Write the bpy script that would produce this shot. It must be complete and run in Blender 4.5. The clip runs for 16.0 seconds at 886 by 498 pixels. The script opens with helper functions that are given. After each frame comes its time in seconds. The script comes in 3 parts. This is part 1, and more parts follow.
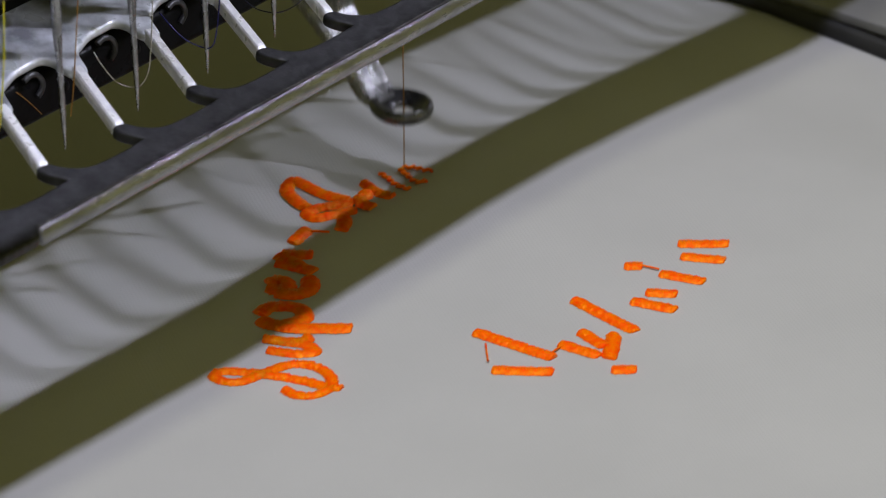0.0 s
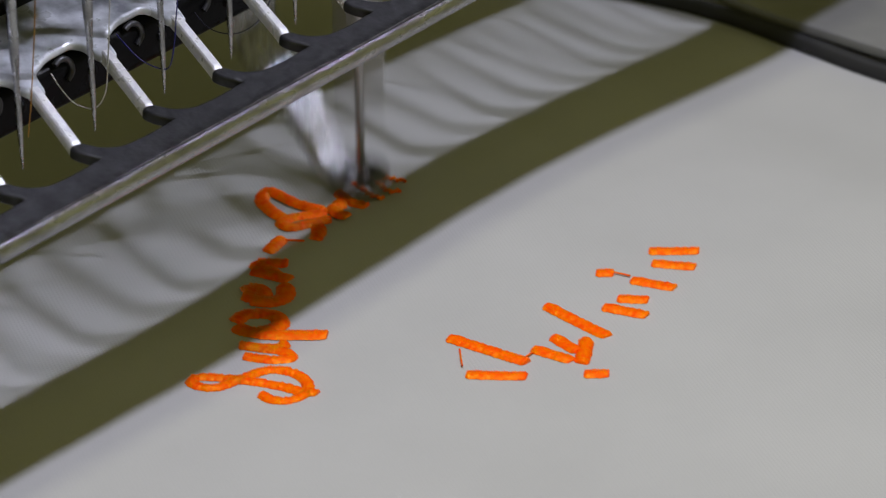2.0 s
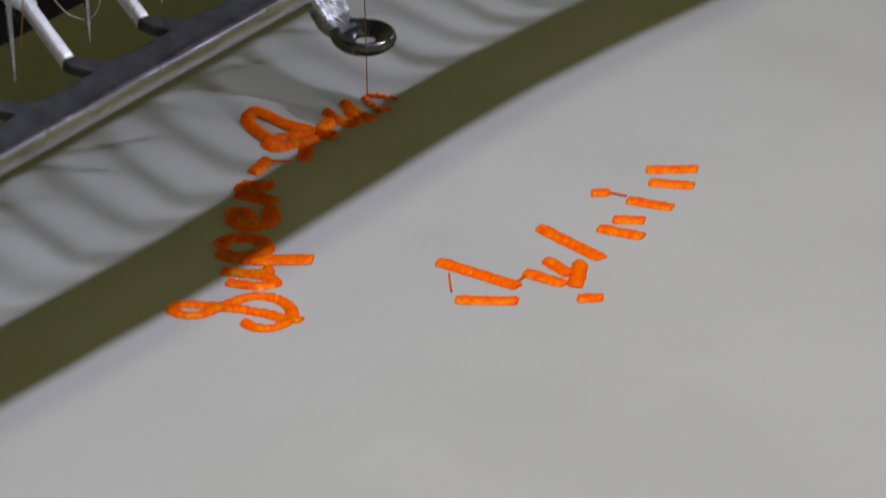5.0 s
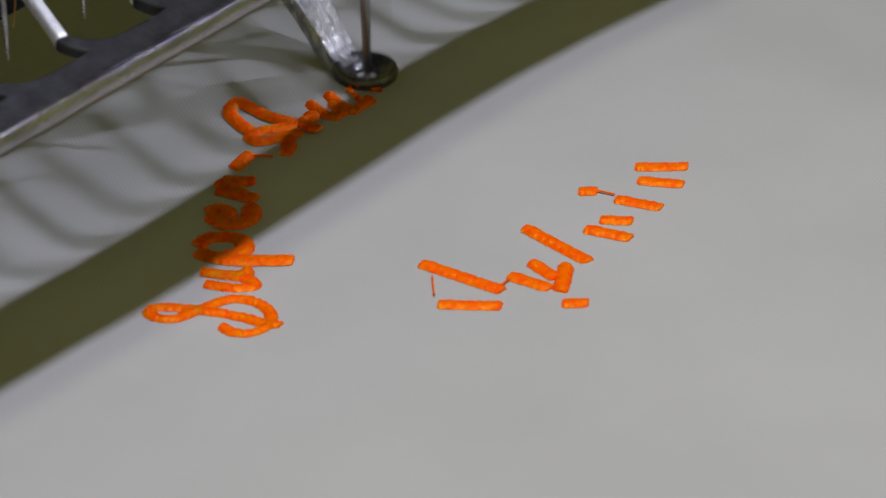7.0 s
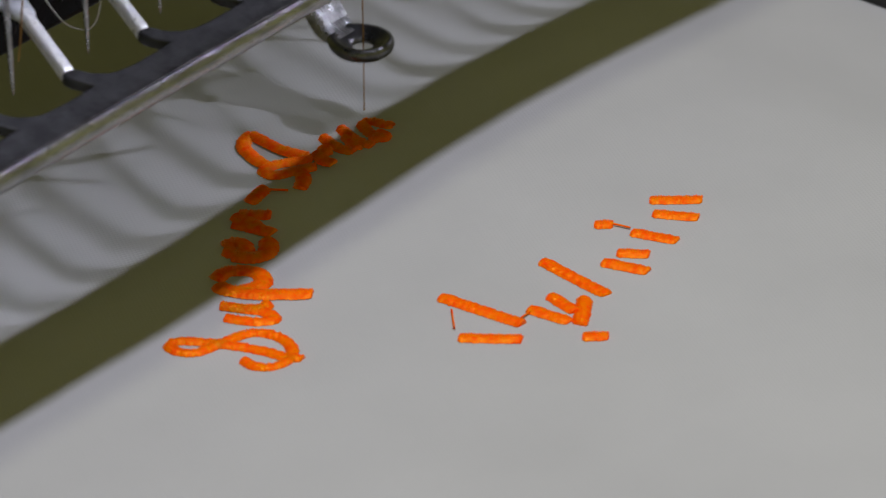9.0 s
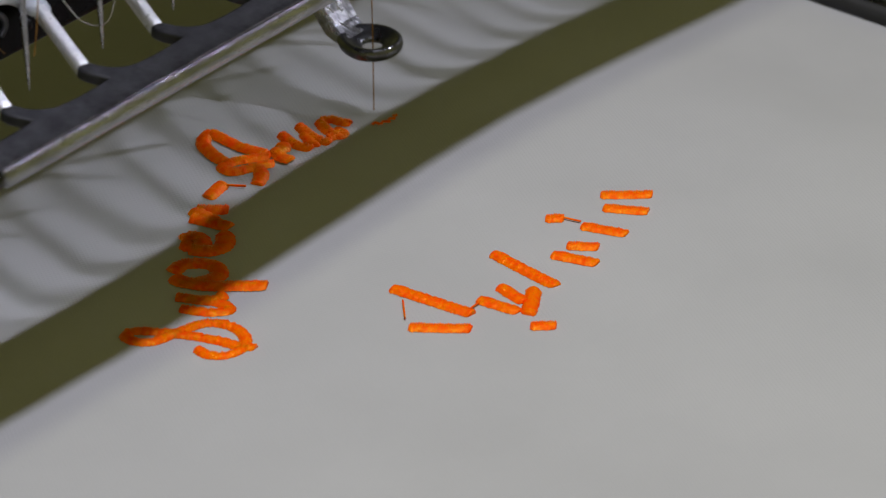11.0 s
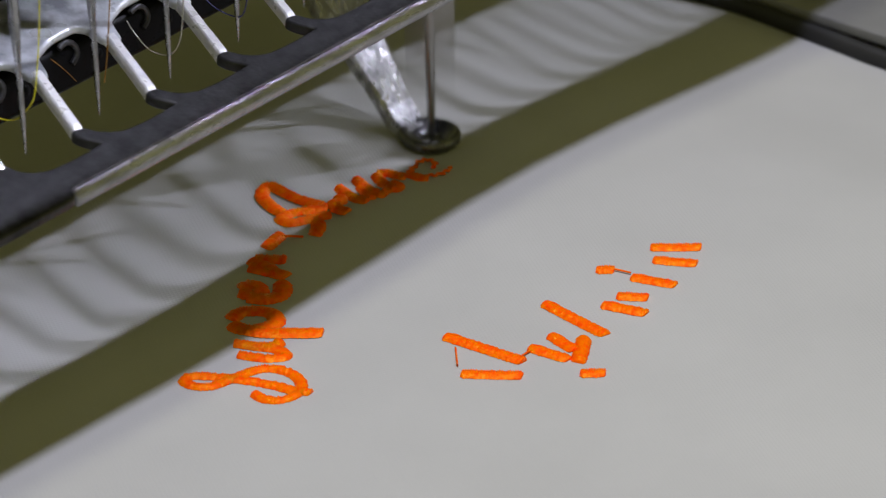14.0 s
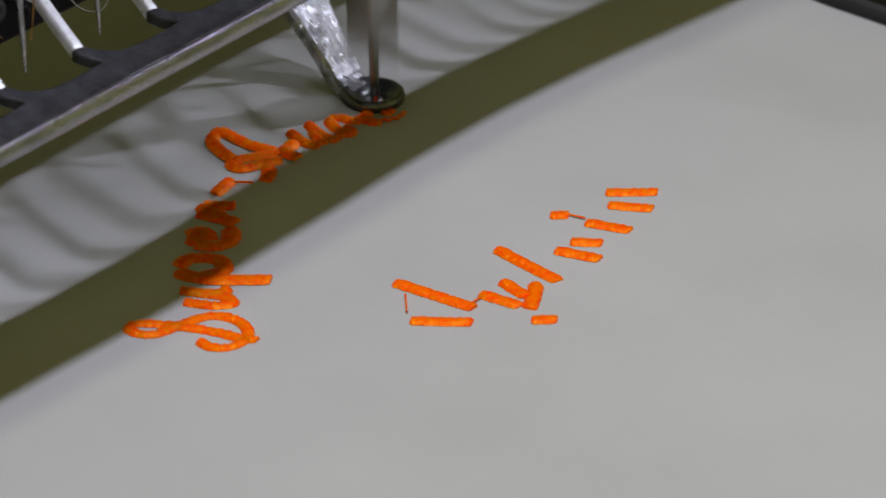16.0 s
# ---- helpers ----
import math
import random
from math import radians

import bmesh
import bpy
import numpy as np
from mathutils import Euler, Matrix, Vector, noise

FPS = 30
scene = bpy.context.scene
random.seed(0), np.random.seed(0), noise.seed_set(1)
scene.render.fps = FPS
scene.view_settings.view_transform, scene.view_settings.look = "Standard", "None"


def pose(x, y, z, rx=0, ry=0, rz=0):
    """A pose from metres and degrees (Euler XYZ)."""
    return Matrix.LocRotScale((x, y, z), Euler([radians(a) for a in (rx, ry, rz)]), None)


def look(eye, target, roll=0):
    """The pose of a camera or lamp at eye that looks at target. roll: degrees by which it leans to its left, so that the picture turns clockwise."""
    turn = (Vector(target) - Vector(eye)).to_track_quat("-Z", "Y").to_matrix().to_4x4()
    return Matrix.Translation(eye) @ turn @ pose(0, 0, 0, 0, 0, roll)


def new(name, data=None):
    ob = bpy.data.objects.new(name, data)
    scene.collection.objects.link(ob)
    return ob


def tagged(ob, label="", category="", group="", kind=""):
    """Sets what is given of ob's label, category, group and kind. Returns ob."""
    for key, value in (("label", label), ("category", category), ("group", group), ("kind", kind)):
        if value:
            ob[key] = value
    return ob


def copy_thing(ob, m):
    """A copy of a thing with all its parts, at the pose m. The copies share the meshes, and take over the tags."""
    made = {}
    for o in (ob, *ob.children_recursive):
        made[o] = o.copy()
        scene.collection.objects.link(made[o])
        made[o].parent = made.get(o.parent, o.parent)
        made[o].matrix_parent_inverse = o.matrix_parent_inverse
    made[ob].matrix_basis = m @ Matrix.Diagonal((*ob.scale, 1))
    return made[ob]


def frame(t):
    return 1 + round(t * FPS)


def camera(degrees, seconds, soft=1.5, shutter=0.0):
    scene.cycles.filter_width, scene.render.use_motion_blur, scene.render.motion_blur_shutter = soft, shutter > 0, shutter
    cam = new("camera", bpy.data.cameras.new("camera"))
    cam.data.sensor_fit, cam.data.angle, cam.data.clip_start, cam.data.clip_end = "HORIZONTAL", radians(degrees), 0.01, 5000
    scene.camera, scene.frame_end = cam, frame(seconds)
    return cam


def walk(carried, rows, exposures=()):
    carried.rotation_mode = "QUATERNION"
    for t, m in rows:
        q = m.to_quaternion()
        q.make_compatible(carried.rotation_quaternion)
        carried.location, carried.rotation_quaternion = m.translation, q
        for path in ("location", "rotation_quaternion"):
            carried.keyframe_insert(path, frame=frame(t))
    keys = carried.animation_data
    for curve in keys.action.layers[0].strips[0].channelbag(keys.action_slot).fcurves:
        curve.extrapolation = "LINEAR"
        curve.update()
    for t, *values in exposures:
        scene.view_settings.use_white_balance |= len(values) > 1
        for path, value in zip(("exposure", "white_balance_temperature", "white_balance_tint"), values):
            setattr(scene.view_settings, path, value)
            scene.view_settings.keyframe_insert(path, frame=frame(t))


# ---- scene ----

# ---------------------------------------------------------------- camera
cam = camera(14.700, 16.0, soft=1.05, shutter=1.1)
cam.data.dof.use_dof, cam.data.dof.focus_distance, cam.data.dof.aperture_fstop = True, 0.430, 42.0
CAM_ROWS = [
    (0.0, pose(-0.31186, -0.26013, 0.22344, 59.922, 0.410, -51.130)),
    (0.5, pose(-0.31461, -0.26165, 0.22251, 60.366, 0.508, -51.237)),
    (1.0, pose(-0.31604, -0.26219, 0.22279, 60.767, 0.401, -51.131)),
    (1.5, pose(-0.31442, -0.26211, 0.22334, 60.576, 0.279, -51.681)),
    (2.0, pose(-0.31366, -0.26289, 0.22301, 60.493, 0.320, -51.760)),
    (2.5, pose(-0.31384, -0.26244, 0.22239, 60.414, 0.518, -52.106)),
    (3.0, pose(-0.31052, -0.26174, 0.22294, 59.955, 0.475, -51.684)),
    (3.5, pose(-0.30742, -0.26216, 0.22210, 59.521, 0.504, -51.634)),
    (4.0, pose(-0.30612, -0.26237, 0.21959, 59.611, 0.878, -51.503)),
    (4.5, pose(-0.30524, -0.25996, 0.21645, 59.583, 0.672, -51.648)),
    (5.0, pose(-0.30306, -0.25903, 0.21797, 58.905, 0.997, -51.457)),
    (5.2, pose(-0.30177, -0.25853, 0.21937, 58.450, 1.047, -51.471)),
    (7.3, pose(-0.29535, -0.25300, 0.22190, 57.466, 0.793, -51.121)),
    (7.5, pose(-0.29601, -0.25109, 0.22159, 57.652, 0.560, -51.528)),
    (8.0, pose(-0.30107, -0.24845, 0.22023, 58.471, 0.375, -51.893)),
    (8.5, pose(-0.30033, -0.24929, 0.22154, 58.142, 0.568, -51.791)),
    (9.0, pose(-0.30050, -0.24964, 0.22249, 58.023, 0.380, -52.008)),
    (9.2, pose(-0.30131, -0.25069, 0.22170, 58.276, 0.313, -52.018)),
    (11.3, pose(-0.31057, -0.25649, 0.22225, 58.660, 0.631, -51.831)),
    (11.5, pose(-0.31460, -0.25549, 0.22356, 58.725, 0.490, -52.042)),
    (12.0, pose(-0.31725, -0.25881, 0.22511, 59.099, 0.586, -51.446)),
    (12.5, pose(-0.31953, -0.26244, 0.22552, 59.593, 0.701, -51.111)),
    (13.0, pose(-0.32114, -0.26471, 0.22625, 59.914, 0.718, -50.928)),
    (13.5, pose(-0.32132, -0.26478, 0.22544, 59.907, 0.588, -51.340)),
    (14.0, pose(-0.31917, -0.26734, 0.22368, 59.971, 0.877, -50.736)),
    (14.5, pose(-0.31678, -0.26962, 0.22058, 60.103, 0.852, -50.615)),
    (15.0, pose(-0.31247, -0.26935, 0.22210, 59.466, 0.950, -50.361)),
    (15.5, pose(-0.30905, -0.26757, 0.22151, 59.138, 1.161, -50.669)),
    (16.0, pose(-0.30713, -0.26745, 0.21882, 59.247, 1.009, -50.781)),
]
# the clip's camera trims its exposure a little as it drifts
walk(cam, CAM_ROWS, [(0.0, 0.02), (1.5, 0.12), (2.5, 0.10), (4.5, 0.02), (7.5, -0.03), (9.0, -0.06), (11.5, -0.04), (13.0, 0.15), (14.0, 0.16), (15.0, 0.06), (16.0, 0.0)])

# ---------------------------------------------------------------- light
MM = 0.001
world = bpy.data.worlds.new("workroom")
scene.world = world
world.use_nodes = True
back = world.node_tree.nodes["Background"]
back.inputs["Color"].default_value = (0.152, 0.148, 0.050, 1)
back.inputs["Strength"].default_value = 1.62


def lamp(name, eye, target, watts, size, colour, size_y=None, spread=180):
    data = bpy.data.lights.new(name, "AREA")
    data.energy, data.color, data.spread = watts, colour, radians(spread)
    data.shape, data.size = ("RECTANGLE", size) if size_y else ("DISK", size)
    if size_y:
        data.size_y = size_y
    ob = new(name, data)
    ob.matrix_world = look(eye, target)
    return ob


# two work lamps over the front of the machine, a cool one and a weaker warm one
lamp("work_lamp", (-0.08, -0.128, 0.598), (0.0, -0.02, 0), 2.70, 0.0105, (0.795, 0.795, 0.99))
lamp("work_lamp", (-0.18, -0.1054, 0.598), (0.0, -0.02, 0), 0.75, 0.0245, (1.0, 0.985, 0.70))
# unseen white lights added under the head's front edge, all tilted along the head
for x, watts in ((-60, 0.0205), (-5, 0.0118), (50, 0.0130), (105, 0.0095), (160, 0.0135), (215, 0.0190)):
    lamp("added_head_light", (x * MM, -33.2 * MM, 106 * MM), ((x - 85) * MM, 12 * MM, 0), watts, 0.0012, (0.81, 0.82, 1.0), 0.0040, spread=90)


# ---------------------------------------------------------------- materials
def mat(name, colour, rough=0.5, metal=0.0, colour2=None, scale=40.0, bump=0.0, bump_scale=200.0, stretch=(1, 1, 1), spec=0.5, sheen=0.0, rough_var=0.15):
    m = bpy.data.materials.new(name)
    m.use_nodes = True
    nt = m.node_tree
    b = nt.nodes["Principled BSDF"]
    b.inputs["Metallic"].default_value = metal
    b.inputs["Specular IOR Level"].default_value = spec
    tc = nt.nodes.new("ShaderNodeTexCoord")
    mp = nt.nodes.new("ShaderNodeMapping")
    mp.inputs["Scale"].default_value = stretch
    nt.links.new(tc.outputs["Object"], mp.inputs["Vector"])
    n1 = nt.nodes.new("ShaderNodeTexNoise")
    n1.inputs["Scale"].default_value, n1.inputs["Detail"].default_value = scale, 6.0
    nt.links.new(mp.outputs["Vector"], n1.inputs["Vector"])
    ramp = nt.nodes.new("ShaderNodeMix")
    ramp.data_type = "RGBA"
    ramp.inputs["A"].default_value = (*colour, 1)
    ramp.inputs["B"].default_value = (*(colour2 or [c * 0.8 for c in colour]), 1)
    spread = nt.nodes.new("ShaderNodeMapRange")
    spread.inputs["From Min"].default_value, spread.inputs["From Max"].default_value = 0.33, 0.67
    nt.links.new(n1.outputs["Fac"], spread.inputs["Value"])
    nt.links.new(spread.outputs["Result"], ramp.inputs["Factor"])
    nt.links.new(ramp.outputs["Result"], b.inputs["Base Color"])
    rm = nt.nodes.new("ShaderNodeMapRange")
    rm.inputs["To Min"].default_value, rm.inputs["To Max"].default_value = max(0.03, rough - rough_var), min(1, rough + rough_var)
    nt.links.new(spread.outputs["Result"], rm.inputs["Value"])
    nt.links.new(rm.outputs["Result"], b.inputs["Roughness"])
    if sheen:
        b.inputs["Sheen Weight"].default_value = sheen
    if bump:
        n2 = nt.nodes.new("ShaderNodeTexNoise")
        n2.inputs["Scale"].default_value, n2.inputs["Detail"].default_value = bump_scale, 4.0
        nt.links.new(mp.outputs["Vector"], n2.inputs["Vector"])
        bp = nt.nodes.new("ShaderNodeBump")
        bp.inputs["Strength"].default_value, bp.inputs["Distance"].default_value = bump, 0.0004
        nt.links.new(n2.outputs["Fac"], bp.inputs["Height"])
        nt.links.new(bp.outputs["Normal"], b.inputs["Normal"])
    return m


def cloth_material():
    m = mat("white_cotton", (0.425, 0.425, 0.43), 0.9, 0, (0.385, 0.385, 0.39), 25, sheen=0.1)
    nt = m.node_tree
    b = nt.nodes["Principled BSDF"]
    tc = nt.nodes.new("ShaderNodeTexCoord")
    waves = []
    for k, turn in enumerate((32, 122)):
        mp = nt.nodes.new("ShaderNodeMapping")
        mp.inputs["Rotation"].default_value = (0, 0, radians(turn))
        w = nt.nodes.new("ShaderNodeTexWave")
        w.inputs["Scale"].default_value, w.inputs["Distortion"].default_value = 620.0, 1.2
        w.inputs["Detail Scale"].default_value = 2.0
        nt.links.new(tc.outputs["Object"], mp.inputs["Vector"])
        nt.links.new(mp.outputs["Vector"], w.inputs["Vector"])
        waves.append(w)
    add = nt.nodes.new("ShaderNodeMath")
    add.operation = "MAXIMUM"
    nt.links.new(waves[0].outputs["Fac"], add.inputs[0])
    nt.links.new(waves[1].outputs["Fac"], add.inputs[1])
    bp = nt.nodes.new("ShaderNodeBump")
    bp.inputs["Strength"].default_value, bp.inputs["Distance"].default_value = 0.19, 0.00012
    nt.links.new(add.outputs["Value"], bp.inputs["Height"])
    nt.links.new(bp.outputs["Normal"], b.inputs["Normal"])
    return m


CLOTH = cloth_material()
THREAD = mat("orange_thread", (1.0, 0.195, 0.0), 0.40, 0, (1.0, 0.075, 0.0), 900, 0.6, 1500, spec=0.8)
THREAD.node_tree.nodes["Principled BSDF"].inputs["Subsurface Weight"].default_value = 0.55
THREAD.node_tree.nodes["Principled BSDF"].inputs["Subsurface Radius"].default_value = (1.0, 0.15, 0.03)
THREAD.node_tree.nodes["Principled BSDF"].inputs["Subsurface Scale"].default_value = 0.0008
THREAD.node_tree.nodes["Principled BSDF"].inputs["Specular Tint"].default_value = (1.0, 0.50, 0.05, 1)
STEEL = mat("polished_steel", (0.62, 0.62, 0.64), 0.26, 1.0, (0.50, 0.50, 0.52), 300, 0.15, 900)
PLATE = mat("galvanised_steel", (0.84, 0.87, 0.94), 0.38, 0.3, (0.24, 0.25, 0.28), 230, 0.4, 350)
# same steel as the struts, its dark reflection put into the base colour
FLANGE = mat("steel_shade_tone", (0.042, 0.042, 0.046), 0.46, 0.25, (0.008, 0.008, 0.010), 420, 0.6, 520, spec=0.4)
BLACK = mat("black_plastic", (0.004, 0.004, 0.005), 0.38, 0, (0.008, 0.008, 0.009), 200, 0.2, 600, spec=0.06)
# the flange's steel again, with the lamp's gleam put into a near-white colour
STRUT = mat("steel_gleam_tone", (1.0, 1.0, 1.0), 0.40, 0.30, (0.82, 0.82, 0.87), 600, 0.5, 1300, spec=0.9)
RAIL = mat("brushed_steel", (0.44, 0.44, 0.51), 0.30, 0.45, (0.25, 0.25, 0.30), 900, 0.32, 2500, rough_var=0.06, stretch=(0.25, 1, 1), spec=0.9)
CAST = mat("scratched_steel", (0.54, 0.54, 0.56), 0.33, 0.75, (0.17, 0.17, 0.18), 800, 0.5, 1300, stretch=(2.0, 0.8, 0.8))
NEEDLE = mat("needle_steel", (0.46, 0.46, 0.47), 0.28, 1.0, (0.28, 0.28, 0.29), 500)
GREY = mat("grey_plastic", (0.20, 0.20, 0.205), 0.5, 0, (0.165, 0.165, 0.17), 60, 0.1, 800)
RUBBER = mat("dark_rubber", (0.012, 0.012, 0.014), 0.7, 0, (0.022, 0.022, 0.023), 100, 0.1, 800)
EYE = mat("worn_steel", (0.16, 0.16, 0.165), 0.32, 0.9, (0.065, 0.065, 0.07), 300, 0.15, 900)
CLAMP = mat("satin_clamp", (0.34, 0.325, 0.325), 0.4, 0.4, (0.25, 0.24, 0.24), 200)
HOOK = mat("dull_clip", (0.075, 0.075, 0.08), 0.4, 0.4, (0.03, 0.03, 0.035), 300)
BENCH = mat("bench_laminate", (0.20, 0.17, 0.08), 0.55, 0, (0.15, 0.13, 0.06), 8, 0.05, 60)
WHITE_THREAD = mat("white_thread", (0.55, 0.53, 0.50), 0.6, 0, None, 900)
BLUE_THREAD = mat("blue_thread", (0.012, 0.012, 0.16), 0.5, 0, None, 900)
DARK_THREAD = mat("navy_thread", (0.015, 0.015, 0.035), 0.5, 0, None, 900)
YELLOW_THREAD = mat("yellow_thread", (0.78, 0.72, 0.02), 0.5, 0, None, 900)
BROWN_THREAD = mat("amber_thread", (0.32, 0.15, 0.02), 0.5, 0, None, 900)


# ---------------------------------------------------------------- builders
def part(name, bm, material, parent=None, label="", smooth=True):
    me = bpy.data.meshes.new(name)
    bm.to_mesh(me)
    bm.free()
    me.materials.append(material)
    if smooth:
        for p in me.polygons:
            p.use_smooth = True
    ob = new(name, me)
    if parent:
        ob.parent = parent
    return tagged(ob, label)


def thing(name, label, category, at=(0, 0, 0), group="", kind=""):
    ob = new(name)
    ob.empty_display_size = 0.005
    ob.location = at
    return tagged(ob, label, category, group, kind)


def box(bm, a, b, bevel=0.0, segs=2):
    r = bmesh.ops.create_cube(bm, size=1)
    for v in r["verts"]:
        v.co = Vector([(a[i] + b[i]) / 2 + v.co[i] * (b[i] - a[i]) for i in range(3)])
    if bevel:
        es = {e for v in r["verts"] for e in v.link_edges}
        bmesh.ops.bevel(bm, geom=list(es), offset=bevel, segments=segs, affect="EDGES", profile=0.5)
    return bm


def lathe(bm, profile, steps=24, at=(0, 0, 0)):
    """Turn (radius, height) pairs about z."""
    rings = []
    for r, z in profile:
        rings.append([bm.verts.new((at[0] + r * math.cos(2 * math.pi * i / steps), at[1] + r * math.sin(2 * math.pi * i / steps), at[2] + z)) for i in range(steps)])
    for a, b in zip(rings, rings[1:]):
        for i in range(steps):
            j = (i + 1) % steps
            bm.faces.new((a[i], a[j], b[j], b[i]))
    return rings


def smooth_path(pts, step):
    """Even points on a Catmull-Rom curve."""
    pts = [Vector((*p, 0)) if len(p) == 2 else Vector(p) for p in pts]
    ext = [2 * pts[0] - pts[1]] + pts + [2 * pts[-1] - pts[-2]]
    fine = []
    for i in range(1, len(ext) - 2):
        a, b, c, d = ext[i - 1:i + 3]
        for k in range(24):
            t = k / 24
            fine.append(0.5 * ((2 * b) + (c - a) * t + (2 * a - 5 * b + 4 * c - d) * t * t + (3 * b - a - 3 * c + d) * t ** 3))
    fine.append(pts[-1])
    out, gone = [fine[0]], 0.0
    for a, b in zip(fine, fine[1:]):
        seg = (b - a).length
        while gone + seg >= step and seg > 1e-12:
            f = (step - gone) / seg
            a = a.lerp(b, f)
            seg = (b - a).length
            out.append(a.copy())
            gone = 0.0
        gone += seg
    return out


def tube(bm, pts, radius, sides=6, step=None):
    path = smooth_path(pts, step or radius * 2.5)
    rings = []
    for i, p in enumerate(path):
        d = (path[min(i + 1, len(path) - 1)] - path[max(i - 1, 0)]).normalized()
        u = d.cross(Vector((0, 0, 1)))
        u = u.normalized() if u.length > 1e-3 else Vector((1, 0, 0))
        v = d.cross(u)
        rings.append([bm.verts.new(p + radius * (math.cos(2 * math.pi * k / sides) * u + math.sin(2 * math.pi * k / sides) * v)) for k in range(sides)])
    for a, b in zip(rings, rings[1:]):
        for k in range(sides):
            j = (k + 1) % sides
            bm.faces.new((a[k], a[j], b[j], b[k]))
    return bm


def flat(name, outline, thick, material, parent, m, label="", rim=0.0002):
    """A bevelled plate from a flat outline in metres, set at the pose m."""
    cu = bpy.data.curves.new(name, "CURVE")
    cu.dimensions, cu.fill_mode = "2D", "BOTH"
    cu.extrude, cu.bevel_depth, cu.bevel_resolution = thick / 2 - rim, rim, 3
    sp = cu.splines.new("POLY")
    sp.points.add(len(outline) - 1)
    for p, co in zip(sp.points, outline):
        p.co = (co[0], co[1], 0, 1)
    sp.use_cyclic_u = True
    tmp = bpy.data.objects.new(name, cu)
    me = bpy.data.meshes.new_from_object(tmp)
    bpy.data.objects.remove(tmp)
    bpy.data.curves.remove(cu)
    me.name = name
    me.materials.clear()
    me.materials.append(material)
    ob = new(name, me)
    ob.matrix_basis = m
    ob.parent = parent
    return tagged(ob, label)


def rounded(pts, r, steps=5):
    """Corner rounding of a closed outline."""
    out = []
    n = len(pts)
    for i in range(n):
        p, a, b = Vector(pts[i]), Vector(pts[i - 1]), Vector(pts[(i + 1) % n])
        da, db = (a - p), (b - p)
        k = min(r, da.length * 0.45, db.length * 0.45)
        s, e = p + da.normalized() * k, p + db.normalized() * k
        for j in range(steps + 1):
            t = j / steps
            out.append((1 - t) ** 2 * s + 2 * t * (1 - t) * p + t * t * e)
    return [(v.x, v.y) for v in out]


# ---------------------------------------------------------------- the bench and the cloth
bm = box(bmesh.new(), (-3, -3, -0.10), (3, 3, -0.07))
tagged(part("floor", bm, BENCH, smooth=False), "dull olive-brown laminate workbench under the machine", "bench", kind="structure")

cloth = thing("cloth", "white woven cotton cloth stretched flat for embroidery", "cloth")


# the cloth lies over the arm of the machine: highest under the needle, sagging to both sides
SAG_X = (-130, -110, -90, -75, -58, -42, -25, -10, 3, 14, 25, 40, 55, 70, 85, 120)
SAG_Z = (0.4, 0.3, 0.0, -0.4, -1.0, -1.0, -0.35, 0.3, 0.85, 0.6, -0.1, -1.2, -2.8, -4.0, -5.0, -6.2)


def smoothstep(a, b, v):
    k = min(1.0, max(0.0, (v - a) / (b - a)))
    return k * k * (3 - 2 * k)


def cloth_sag(x, y):
    """Slow relief in millimetres at a plan place in millimetres."""
    z = sum(w * float(np.interp(x + d, SAG_X, SAG_Z)) for d, w in ((-10, 0.1), (-5, 0.25), (0, 0.3), (5, 0.25), (10, 0.1)))
    keep = smoothstep(-38, -24, y)
    return z * (keep + (1 - keep) * smoothstep(18, 55, x))


def cloth_height(x, y):
    return 0.001 * cloth_sag(x * 1000, y * 1000) + 0.00035 * noise.noise((x * 22, y * 30, 1.0)) + 0.00015 * noise.noise((x * 80, y * 60, 4.0))


def cloth_sheet():
    bm = bmesh.new()
    n = 150
    grid = [[None] * (n + 1) for _ in range(n + 1)]
    for i in range(n + 1):
        for j in range(n + 1):
            x, y = -0.22 + 0.40 * i / n, -0.20 + 0.40 * j / n
            grid[i][j] = bm.verts.new((x, y, cloth_height(x, y) - 0.00045))
    for i in range(n):
        for j in range(n):
            bm.faces.new((grid[i][j], grid[i + 1][j], grid[i + 1][j + 1], grid[i][j + 1]))
    ob = part("fabric", bm, CLOTH, cloth)
    mod = ob.modifiers.new("thickness", "SOLIDIFY")
    mod.thickness, mod.offset = 0.0005, -1
    return ob


cloth_sheet()


